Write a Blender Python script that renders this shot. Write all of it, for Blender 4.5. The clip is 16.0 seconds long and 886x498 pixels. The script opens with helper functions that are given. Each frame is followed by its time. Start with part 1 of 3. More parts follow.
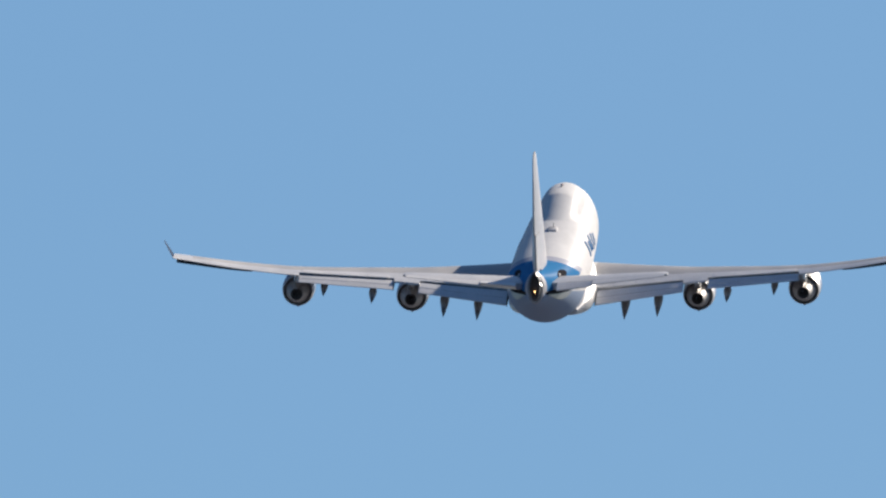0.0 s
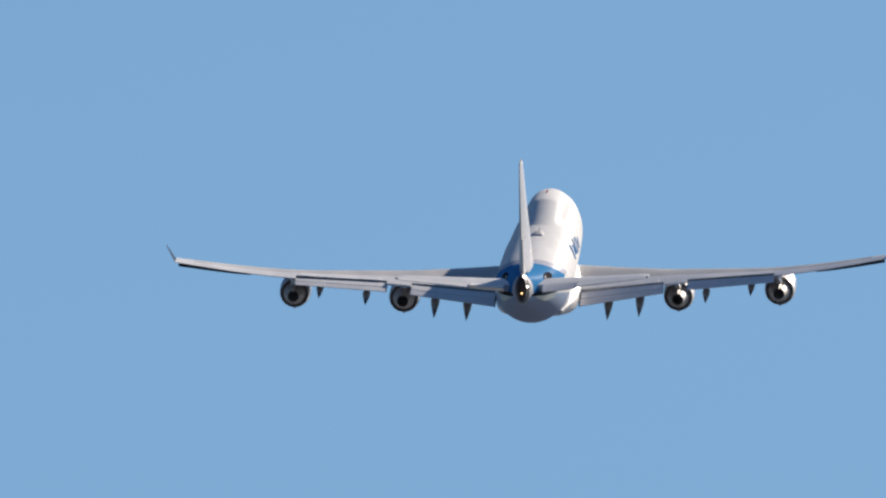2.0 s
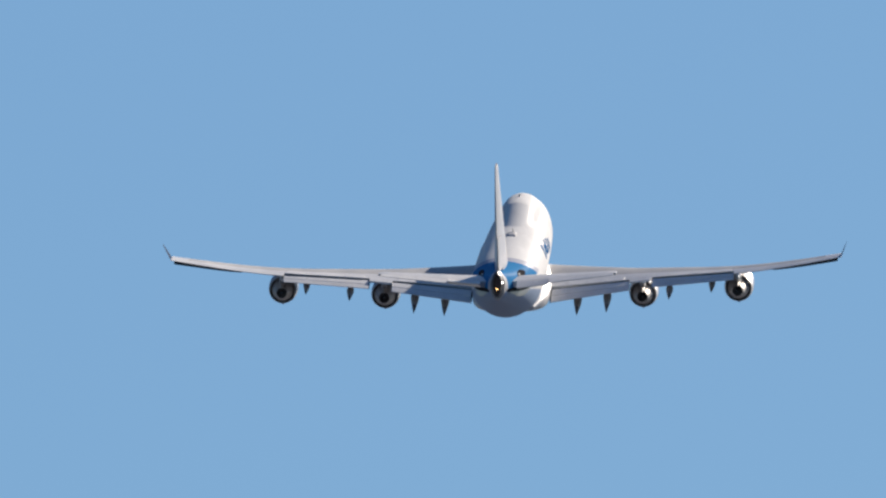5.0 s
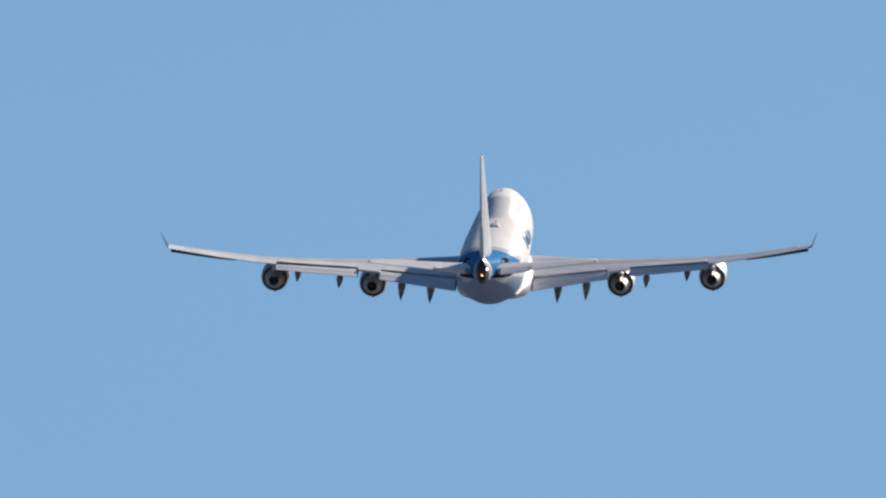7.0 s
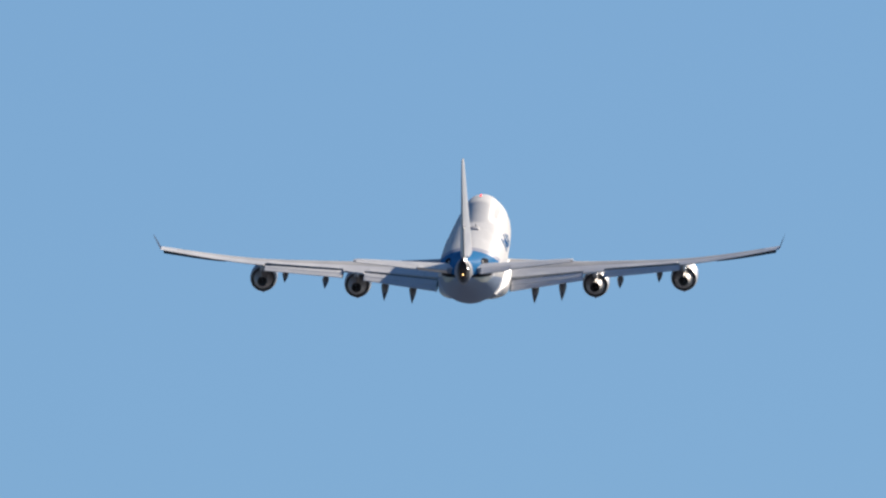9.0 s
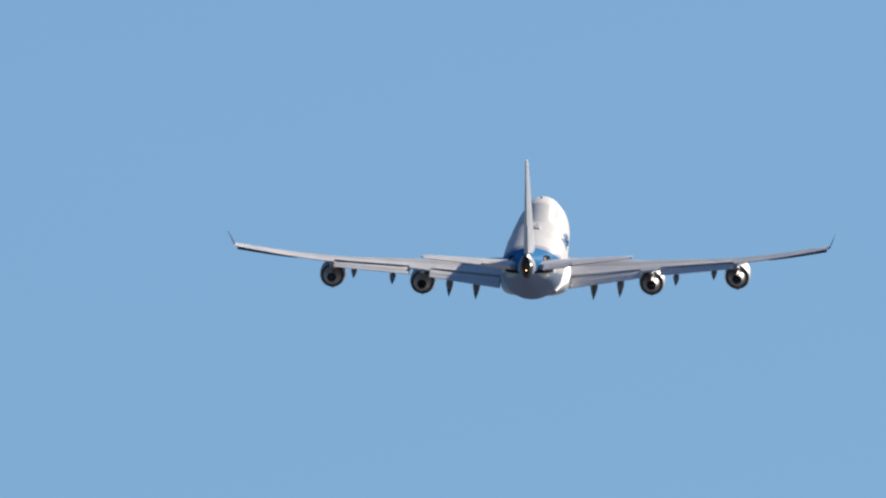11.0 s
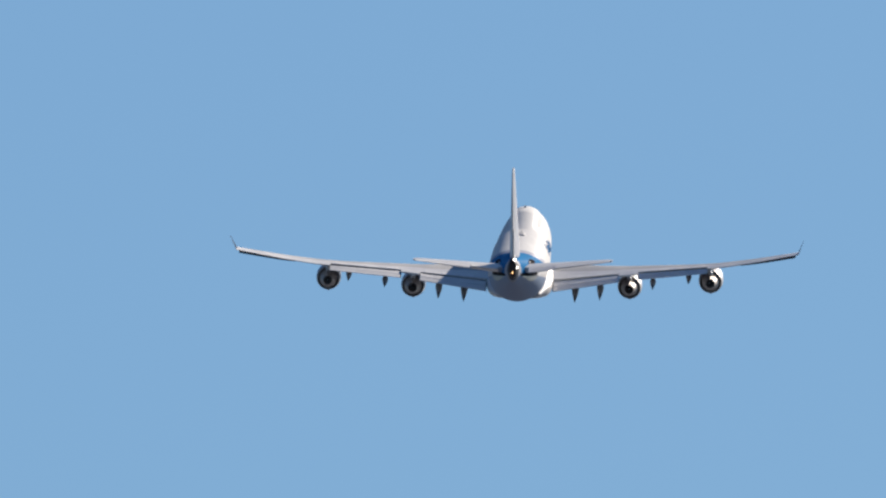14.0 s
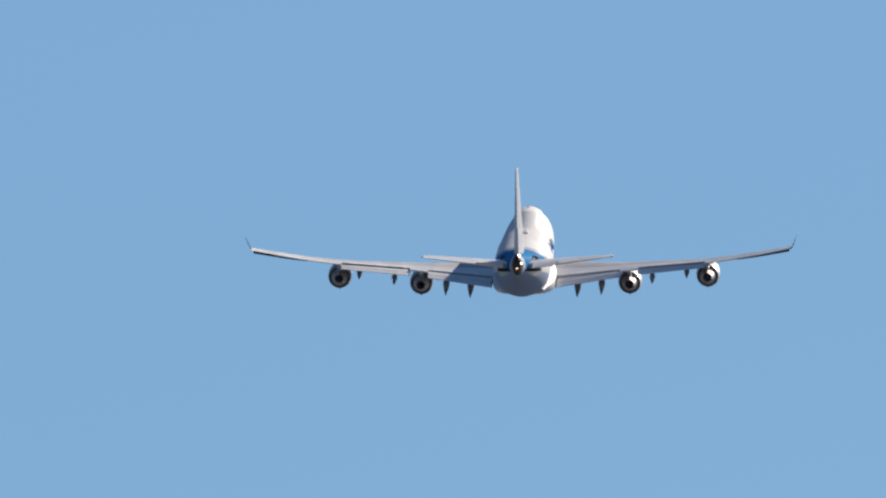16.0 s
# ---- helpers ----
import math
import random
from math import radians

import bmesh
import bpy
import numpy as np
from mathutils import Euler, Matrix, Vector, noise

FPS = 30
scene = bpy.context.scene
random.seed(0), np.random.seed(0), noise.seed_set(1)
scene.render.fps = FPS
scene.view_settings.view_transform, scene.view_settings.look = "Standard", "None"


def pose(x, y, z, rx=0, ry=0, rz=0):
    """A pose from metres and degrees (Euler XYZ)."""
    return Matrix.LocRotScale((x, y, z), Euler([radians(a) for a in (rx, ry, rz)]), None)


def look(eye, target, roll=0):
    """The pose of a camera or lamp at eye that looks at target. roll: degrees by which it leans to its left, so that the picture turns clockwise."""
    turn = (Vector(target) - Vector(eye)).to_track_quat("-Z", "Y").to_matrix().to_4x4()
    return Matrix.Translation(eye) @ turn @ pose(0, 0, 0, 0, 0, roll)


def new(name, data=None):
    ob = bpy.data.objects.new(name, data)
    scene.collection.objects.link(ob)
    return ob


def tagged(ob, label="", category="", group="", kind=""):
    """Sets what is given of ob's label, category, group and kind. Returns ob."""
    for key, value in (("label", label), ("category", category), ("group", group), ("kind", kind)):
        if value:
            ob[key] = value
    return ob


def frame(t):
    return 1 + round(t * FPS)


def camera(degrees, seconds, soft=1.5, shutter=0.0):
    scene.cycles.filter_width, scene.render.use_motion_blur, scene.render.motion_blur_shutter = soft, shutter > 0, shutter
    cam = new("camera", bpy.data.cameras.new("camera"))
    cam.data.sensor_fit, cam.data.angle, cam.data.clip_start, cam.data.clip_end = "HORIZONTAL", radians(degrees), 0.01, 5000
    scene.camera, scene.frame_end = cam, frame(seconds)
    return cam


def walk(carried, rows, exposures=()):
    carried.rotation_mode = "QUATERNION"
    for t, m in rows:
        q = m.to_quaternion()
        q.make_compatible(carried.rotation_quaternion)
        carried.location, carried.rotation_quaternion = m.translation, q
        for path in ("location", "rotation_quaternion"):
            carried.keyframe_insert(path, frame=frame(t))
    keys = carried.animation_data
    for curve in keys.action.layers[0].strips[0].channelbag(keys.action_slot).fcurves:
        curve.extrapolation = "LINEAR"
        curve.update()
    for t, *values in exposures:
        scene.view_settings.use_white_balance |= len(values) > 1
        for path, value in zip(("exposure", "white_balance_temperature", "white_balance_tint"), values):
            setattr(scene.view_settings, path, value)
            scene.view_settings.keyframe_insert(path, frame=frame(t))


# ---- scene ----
# A four-engined freighter climbs away from a hand-held long lens under a clear sky.
cam = camera(1.26405, 16.0, soft=2.35)
walk(cam, [
    (0.0, pose(0, 0, 1.7, 98.4113, 0, 0.1620)),
    (0.5, pose(0, 0, 1.7, 98.4067, 0, 0.1124)),
    (1.0, pose(0, 0, 1.7, 98.3927, 0, 0.0788)),
    (1.5, pose(0, 0, 1.7, 98.3677, 0, 0.0462)),
    (2.0, pose(0, 0, 1.7, 98.3657, 0, 0.0200)),
    (2.5, pose(0, 0, 1.7, 98.3653, 0, -0.0320)),
    (3.0, pose(0, 0, 1.7, 98.3487, 0, -0.0918)),
    (3.5, pose(0, 0, 1.7, 98.3311, 0, -0.1257)),
    (4.0, pose(0, 0, 1.7, 98.3200, 0, -0.1432)),
    (4.5, pose(0, 0, 1.7, 98.3058, 0, -0.1660)),
    (5.0, pose(0, 0, 1.7, 98.2898, 0, -0.1849)),
    (5.5, pose(0, 0, 1.7, 98.2718, 0, -0.1997)),
    (6.0, pose(0, 0, 1.7, 98.2539, 0, -0.2190)),
    (6.5, pose(0, 0, 1.7, 98.2381, 0, -0.2516)),
    (7.0, pose(0, 0, 1.7, 98.2265, 0, -0.3059)),
    (7.5, pose(0, 0, 1.7, 98.2194, 0, -0.3821)),
    (8.0, pose(0, 0, 1.7, 98.2090, 0, -0.4315)),
    (8.5, pose(0, 0, 1.7, 98.1935, 0, -0.4250)),
    (9.0, pose(0, 0, 1.7, 98.1803, 0, -0.4197)),
    (9.5, pose(0, 0, 1.7, 98.1683, 0, -0.4025)),
    (10.0, pose(0, 0, 1.7, 98.1555, 0, -0.3951)),
    (10.5, pose(0, 0, 1.7, 98.1419, 0, -0.3974)),
    (11.0, pose(0, 0, 1.7, 98.1285, 0, -0.4059)),
    (11.5, pose(0, 0, 1.7, 98.1167, 0, -0.4172)),
    (12.0, pose(0, 0, 1.7, 98.1072, 0, -0.4277)),
    (12.5, pose(0, 0, 1.7, 98.1005, 0, -0.4374)),
    (13.0, pose(0, 0, 1.7, 98.0897, 0, -0.4536)),
    (13.5, pose(0, 0, 1.7, 98.0758, 0, -0.4946)),
    (14.0, pose(0, 0, 1.7, 98.0618, 0, -0.5237)),
    (14.5, pose(0, 0, 1.7, 98.0551, 0, -0.5662)),
    (15.0, pose(0, 0, 1.7, 98.0406, 0, -0.5855)),
    (15.5, pose(0, 0, 1.7, 98.0209, 0, -0.5786)),
    (16.0, pose(0, 0, 1.7, 98.0084, 0, -0.5734)),
])

# ---- world, sun and exposure ----
SUN_EL, SUN_AZ = 28.0, 27.0      # degrees above the horizon, and to the right of +Y
world = bpy.data.worlds.new("clear_sky")
scene.world = world
world.use_nodes = True
wn = world.node_tree
sky = wn.nodes.new("ShaderNodeTexSky")
sky.sky_type, sky.sun_disc = "NISHITA", False
sky.sun_elevation, sky.sun_rotation = radians(SUN_EL), radians(SUN_AZ)
sky.air_density, sky.dust_density, sky.ozone_density, sky.altitude = 1.0, 0.3, 3.0, 0
tint = wn.nodes.new("ShaderNodeMix")
tint.data_type, tint.blend_type = "RGBA", "MULTIPLY"
tint.inputs[0].default_value = 1.0
tint.inputs[7].default_value = (0.371, 0.507, 0.646, 1)
wn.links.new(sky.outputs[0], tint.inputs[6])
wn.links.new(tint.outputs[2], wn.nodes["Background"].inputs[0])
wn.nodes["Background"].inputs[1].default_value = 0.0615
sun = new("sun", bpy.data.lights.new("sun", "SUN"))
sun.data.energy, sun.data.angle, sun.data.color = 4.9, radians(0.53), (1.0, 0.89, 0.77)
sd = Vector((math.sin(radians(SUN_AZ)) * math.cos(radians(SUN_EL)), math.cos(radians(SUN_AZ)) * math.cos(radians(SUN_EL)), math.sin(radians(SUN_EL))))
sun.matrix_world = look(sd * 900 + Vector((0, 0, 0)), (0, 0, 0))
scene.view_settings.exposure = 0.8


# ---- materials ----
def nodes_of(name):
    m = bpy.data.materials.new(name)
    m.use_nodes = True
    nt = m.node_tree
    return m, nt, nt.nodes["Principled BSDF"]


def painted(name, color, rough=0.3, metal=0.0, coat=0.0, vary=0.08, scale=0.6, fine=6.0, bump=0.0, stretch=(1, 1, 1), dirt=0.0):
    """A painted or bare surface with broad stains, a fine grain and a little relief."""
    m, nt, b = nodes_of(name)
    tc = nt.nodes.new("ShaderNodeTexCoord")
    mp = nt.nodes.new("ShaderNodeMapping")
    mp.inputs["Scale"].default_value = stretch
    nt.links.new(tc.outputs["Object"], mp.inputs["Vector"])
    big, small = nt.nodes.new("ShaderNodeTexNoise"), nt.nodes.new("ShaderNodeTexNoise")
    for n, s, d in ((big, scale, 5.0), (small, fine, 3.0)):
        n.inputs["Scale"].default_value, n.inputs["Detail"].default_value = s, d
        nt.links.new(mp.outputs[0], n.inputs["Vector"])
    add = nt.nodes.new("ShaderNodeMath")
    add.operation = "ADD"
    nt.links.new(big.outputs["Fac"], add.inputs[0])
    nt.links.new(small.outputs["Fac"], add.inputs[1])
    ramp = nt.nodes.new("ShaderNodeMapRange")
    ramp.inputs["From Min"].default_value, ramp.inputs["From Max"].default_value = 0.6, 1.4
    ramp.inputs["To Min"].default_value, ramp.inputs["To Max"].default_value = 1 - vary - dirt, 1 + vary * 0.4
    nt.links.new(add.outputs[0], ramp.inputs["Value"])
    mul = nt.nodes.new("ShaderNodeMix")
    mul.data_type, mul.blend_type = "RGBA", "MULTIPLY"
    mul.inputs[0].default_value = 1.0
    mul.inputs[6].default_value = (*color, 1)
    nt.links.new(ramp.outputs[0], mul.inputs[7])
    nt.links.new(mul.outputs[2], b.inputs["Base Color"])
    rr = nt.nodes.new("ShaderNodeMapRange")
    rr.inputs["To Min"].default_value, rr.inputs["To Max"].default_value = rough * 0.8, rough * 1.25
    nt.links.new(big.outputs["Fac"], rr.inputs["Value"])
    nt.links.new(rr.outputs[0], b.inputs["Roughness"])
    b.inputs["Metallic"].default_value = metal
    b.inputs["Coat Weight"].default_value, b.inputs["Coat Roughness"].default_value = coat, 0.1
    if bump:
        bp = nt.nodes.new("ShaderNodeBump")
        bp.inputs["Strength"].default_value, bp.inputs["Distance"].default_value = bump, 0.02
        nt.links.new(small.outputs["Fac"], bp.inputs["Height"])
        nt.links.new(bp.outputs[0], b.inputs["Normal"])
    return m, nt, b, mul


def livery():
    """White glossy paint; the upper tail end of the hull is blue aft of a curved edge."""
    m, nt, b, mul = painted("white_livery_paint", (0.80, 0.795, 0.785), 0.5, 0, 0.5, 0.07, 0.3, 1.6, 0.25, (1, 0.25, 1), 0.05)
    tc = nt.nodes.new("ShaderNodeTexCoord")
    sep = nt.nodes.new("ShaderNodeSeparateXYZ")
    nt.links.new(tc.outputs["Object"], sep.inputs[0])

    def math_node(op, a, c, clamp=False):
        n = nt.nodes.new("ShaderNodeMath")
        n.operation, n.use_clamp = op, clamp
        for i, v in enumerate((a, c)):
            if isinstance(v, (int, float)):
                n.inputs[i].default_value = v
            else:
                nt.links.new(v, n.inputs[i])
        return n.outputs[0]
    # the edge sweeps forward down the side, from y = -27 at the crown to y = -20 at z = 1.25
    edge = math_node("ADD", math_node("MULTIPLY", sep.outputs["Z"], -3.4), -16.2)
    aft = math_node("MULTIPLY", math_node("SUBTRACT", edge, sep.outputs["Y"]), 20, True)
    above = math_node("MULTIPLY", math_node("SUBTRACT", sep.outputs["Z"], 1.25), 20, True)
    mask = math_node("MULTIPLY", aft, above, True)
    mix = nt.nodes.new("ShaderNodeMix")
    mix.data_type = "RGBA"
    nt.links.new(mask, mix.inputs[0])
    # a reflection ahead of the blue, painted in as a pale grey-blue strip
    sheen_strip = nt.nodes.new("ShaderNodeMix")
    sheen_strip.data_type = "RGBA"
    nt.links.new(math_node("MULTIPLY", math_node("MULTIPLY", math_node("SUBTRACT", math_node("ADD", edge, 2.6), sep.outputs["Y"]), 4, True), above, True), sheen_strip.inputs[0])
    nt.links.new(mul.outputs[2], sheen_strip.inputs[6])
    sheen_strip.inputs[7].default_value = (0.45, 0.47, 0.55, 1)
    nt.links.new(sheen_strip.outputs[2], mix.inputs[6])
    mix.inputs[7].default_value = (0.055, 0.235, 0.49, 1)
    # the blue is less glossy than the white
    gloss = math_node("SUBTRACT", 0.09, math_node("MULTIPLY", mask, 0.08))
    nt.links.new(gloss, b.inputs["Coat Weight"])
    b.inputs["Specular IOR Level"].default_value = 0.0
    # underside's shade and ground reflection painted blue-grey under a line that rises towards the tail
    line = math_node("SUBTRACT", math_node("MULTIPLY", math_node("MAXIMUM", math_node("SUBTRACT", -10.0, sep.outputs["Y"]), 0.0), 0.125), 1.5)
    low = math_node("MULTIPLY", math_node("SUBTRACT", line, sep.outputs["Z"]), 12, True)
    belly_shade = nt.nodes.new("ShaderNodeMix")
    belly_shade.data_type = "RGBA"
    nt.links.new(low, belly_shade.inputs[0])
    nt.links.new(mix.outputs[2], belly_shade.inputs[6])
    belly_shade.inputs[7].default_value = (0.34, 0.42, 0.56, 1)
    nt.links.new(belly_shade.outputs[2], b.inputs["Base Color"])
    return m


def land():
    # blue haze put into the land's colour, so its bounce cools the hull
    m, nt, b, mul = painted("blue_tinted_land", (0.058, 0.069, 0.098), 0.9, 0, 0, 0.5, 0.004, 0.15)
    return m


WHITE = livery()
WHITE.node_tree.nodes["Principled BSDF"].inputs["Coat Roughness"].default_value = 0.3
FIN_PAINT = painted("pale_fin_paint", (0.46, 0.445, 0.455), 0.5, 0, 0.2, 0.08, 0.5, 4.0, 0.04, (1, 0.4, 1), 0.03)[0]
GREY = painted("light_grey_wing_paint", (0.68, 0.67, 0.66), 0.42, 0, 0.2, 0.14, 0.5, 5.0, 0.06, (1, 0.3, 1), 0.08)[0]
SKIN = painted("dark_grey_wing_skin", (0.36, 0.35, 0.345), 0.5, 0.1, 0.1, 0.12, 0.5, 5.0, 0.05, (1, 0.3, 1), 0.06)[0]
FLAP = painted("light_grey_flap_paint", (0.74, 0.73, 0.725), 0.45, 0, 0.15, 0.12, 0.7, 6.0, 0.05, (1, 0.4, 1), 0.06)[0]
FAIRING = painted("worn_grey_fairing_paint", (0.33, 0.325, 0.32), 0.5, 0, 0, 0.2, 1.2, 8.0, 0.06, (1, 0.3, 1), 0.12)[0]
BLACK = painted("dull_black", (0.05, 0.05, 0.055), 0.55, 0, 0, 0.3, 2.0, 9.0)[0]
COWL = painted("blue_grey_cowl_paint", (0.22, 0.29, 0.42), 0.4, 0, 0.0, 0.1, 0.8, 6.0, 0.04, (1, 0.4, 1), 0.08)[0]
DUCT = painted("dark_duct_lining", (0.55, 0.54, 0.54), 0.5, 0.1, 0, 0.3, 2.0, 9.0)[0]
STEEL = painted("heat_tinted_steel", (0.58, 0.54, 0.50), 0.6, 0.35, 0, 0.35, 1.8, 5.0, 0.4, (1, 0.5, 1), 0.12)[0]
BURNT = painted("burnt_nozzle_metal", (0.16, 0.155, 0.155), 0.7, 0.2, 0, 0.3, 2.5, 9.0)[0]
LIP = painted("polished_lip", (0.80, 0.80, 0.80), 0.18, 1.0, 0, 0.06, 1.0, 6.0)[0]
TAILMETAL = painted("dark_tailcone_metal", (0.10, 0.10, 0.11), 0.5, 0.3, 0, 0.25, 2.0, 9.0, 0.05)[0]
BLUE = painted("blue_letter_paint", (0.025, 0.17, 0.42), 0.5, 0, 0.0, 0.06, 1.0, 5.0)[0]
BLUE.node_tree.nodes["Principled BSDF"].inputs["Specular IOR Level"].default_value = 0.0
PLATE = painted("polished_rubbing_metal", (0.34, 0.35, 0.38), 0.4, 0.6, 0, 0.2, 1.2, 6.0, 0.12, (1, 0.5, 1), 0.12)[0]
WINGLET = painted("blue_grey_winglet_paint", (0.10, 0.13, 0.19), 0.6, 0, 0.0, 0.1, 1.0, 6.0)[0]
WINGLET.node_tree.nodes["Principled BSDF"].inputs["Specular IOR Level"].default_value = 0.0
for dull, level in ((BLACK, 0.0), (COWL, 0.1)):
    dull.node_tree.nodes["Principled BSDF"].inputs["Specular IOR Level"].default_value = level
DULL_PALE = painted("dull_pale_paint", (0.55, 0.55, 0.57), 0.7, 0, 0, 0.15, 1.5, 8.0)[0]
DULL_PALE.node_tree.nodes["Principled BSDF"].inputs["Specular IOR Level"].default_value = 0.05
TIP = painted("dark_fairing_tip", (0.15, 0.148, 0.15), 0.5, 0, 0, 0.2, 1.5, 8.0)[0]
LAND = land()


def glowing(name, color, strength):
    m, nt, b = nodes_of(name)
    b.inputs["Base Color"].default_value = (*color, 1)
    b.inputs["Emission Color"].default_value = (*color, 1)
    b.inputs["Emission Strength"].default_value = strength
    return m


WHITE_LAMP = glowing("white_lamp_glass", (1.0, 0.93, 0.82), 9)
AMBER_LAMP = glowing("amber_lamp_glass", (1.0, 0.55, 0.22), 5)
RED_LAMP = glowing("red_lamp_glass", (1.0, 0.06, 0.035), 5)


# ---- mesh helpers ----
NOSE = 30.0      # stations run aft from the nose; the aircraft's origin is at station 30


def part(name, bm, material, parent, label="", smooth=35):
    """Links a bmesh as one mesh object under a thing or a part."""
    bmesh.ops.recalc_face_normals(bm, faces=bm.faces)
    me = bpy.data.meshes.new(name)
    for f in bm.faces:
        f.smooth = True
    for e in bm.edges:
        if len(e.link_faces) == 2 and e.calc_face_angle(0) > radians(smooth):
            e.smooth = False
    bm.to_mesh(me)
    bm.free()
    me.materials.append(material)
    ob = new(name, me)
    ob.parent = parent
    if label:
        tagged(ob, label)
    return ob


def loft(rings, caps=True, bm=None):
    """Skin over rings of equally many points given as (x, station, z)."""
    bm = bm or bmesh.new()
    rows = [[bm.verts.new((x, NOSE - s, z)) for x, s, z in ring] for ring in rings]
    for a, b in zip(rows, rows[1:]):
        for i in range(len(a)):
            j = (i + 1) % len(a)
            bm.faces.new((a[i], a[j], b[j], b[i]))
    if caps:
        bm.faces.new(rows[0])
        bm.faces.new(rows[-1][::-1])
    return bm


def lerp(a, b, u):
    return a + (b - a) * u


def curve_at(table, x):
    """Smooth interpolation in a table of rows (x, values...)."""
    n = len(table)
    for i in range(n - 1):
        if x <= table[i + 1][0] or i == n - 2:
            p0, p1, p2, p3 = table[max(i - 1, 0)], table[i], table[i + 1], table[min(i + 2, n - 1)]
            h = p2[0] - p1[0]
            u = min(max((x - p1[0]) / h, 0), 1)
            out = []
            for k in range(1, len(p1)):
                m1 = (p2[k] - p0[k]) / (p2[0] - p0[0]) * h
                m2 = (p3[k] - p1[k]) / (p3[0] - p1[0]) * h
                out.append((1 + 2 * u) * (1 - u) ** 2 * p1[k] + u * (1 - u) ** 2 * m1 + u * u * (3 - 2 * u) * p2[k] + u * u * (u - 1) * m2)
            return out


def foil(x, le, chord, z_le, z_te, thick, n=14, u0=0.0, u1=1.0, blunt=0.0, vertical=False):
    """A wing section from u0 to u1 of its chord: upper side back to front, then the lower side."""
    us = [u0 + (u1 - u0) * 0.5 * (1 - math.cos(math.pi * i / n)) for i in range(n + 1)]

    def half(u):
        return 5 * thick * (0.2969 * math.sqrt(u) - 0.126 * u - 0.3516 * u * u + 0.2843 * u ** 3 - 0.1015 * u ** 4) + blunt * u
    pts = [(u, half(u)) for u in reversed(us)] + [(u, -half(u)) for u in (us[1:] if u0 == 0 else us)]
    ring = []
    for u, h in pts:
        if vertical:
            ring.append((h * chord, le + u * chord, x))
        else:
            ring.append((x, le + u * chord, lerp(z_le, z_te, u) + h * chord))
    return ring


def tube(profile, cx, cz, n=40, closed=False, tilt=0.0):
    """A body of revolution along the stations: rows (station, radius)."""
    bm = bmesh.new()
    rows = []
    for s, r in profile:
        rows.append([bm.verts.new((cx + r * math.cos(2 * math.pi * i / n), NOSE - s, cz + tilt * (s - profile[0][0]) + r * math.sin(2 * math.pi * i / n))) for i in range(n)])
    for a, b in zip(rows, rows[1:]):
        for i in range(n):
            j = (i + 1) % n
            bm.faces.new((a[i], a[j], b[j], b[i]))
    if closed:
        bm.faces.new(rows[0])
        bm.faces.new(rows[-1][::-1])
    return bm


def pod(cx, cz, s, length, width, height, n=14, steps=12, slope=0.0, nose=0.5):
    """A long pod, round in front and pointed behind, from station s; aft of its middle it droops by slope."""
    rings = []
    for i in range(steps + 1):
        u = i / steps
        k = math.sin(math.pi * min(u / nose * 0.5, 0.5)) ** 0.6 if u < nose else 1 - ((u - nose) / (1 - nose)) ** 1.3
        k = max(k, 0.02)
        z = cz - slope * max(u - nose, 0) * length
        rings.append([(cx + width / 2 * k * math.cos(2 * math.pi * j / n), s + u * length, z + height / 2 * k * math.sin(2 * math.pi * j / n)) for j in range(n)])
    return loft(rings)


# ---- ground ----
def build_ground():
    bm = bmesh.new()
    n, radii = 96, (0, 40, 200, 800, 2500, 6000, 14000, 40000)
    rows = [[bm.verts.new((0, 0, 0))]]
    for r in radii[1:]:
        rows.append([bm.verts.new((r * math.cos(2 * math.pi * i / n), r * math.sin(2 * math.pi * i / n), 0)) for i in range(n)])
    for i in range(n):
        j = (i + 1) % n
        bm.faces.new((rows[0][0], rows[1][i], rows[1][j]))
        for a, b in zip(rows[1:], rows[2:]):
            bm.faces.new((a[i], b[i], b[j], a[j]))
    ob = part("ground", bm, LAND, None)
    tagged(ob, "bluish land reaching out to the horizon", "ground", kind="structure")


build_ground()

# ---- the aircraft ----
jet = new("cargo_jet")
tagged(jet, "white four-engined cargo jet with blue tail, climbing with lowered flaps", "airplane")

HULL = (      # station, half width, crown, keel
    (0.0, 0.06, -0.75, -0.87), (0.8, 1.0, 0.1, -1.9), (2.5, 1.8, 1.2, -2.6), (5.0, 2.3, 2.65, -3.05), (7.5, 2.62, 3.35, -3.25),
    (10.0, 2.78, 3.78, -3.3), (13.5, 2.88, 4.08, -3.3), (18.0, 2.98, 4.3, -3.3), (21.6, 3.05, 4.36, -3.3), (22.4, 3.06, 4.29, -3.3), (31.0, 3.2, 3.29, -3.3),
    (31.8, 3.25, 3.25, -3.3), (46.0, 3.25, 3.25, -3.25),
    (50.0, 3.18, 3.25, -2.95), (54.0, 2.92, 3.25, -2.3), (58.0, 2.45, 3.2, -1.4), (62.0, 1.8, 3.2, -0.4), (65.5, 1.1, 3.3, 0.4),
    (67.6, 0.68, 3.4, 0.9))


def hull_at(s):
    return curve_at(HULL, s)


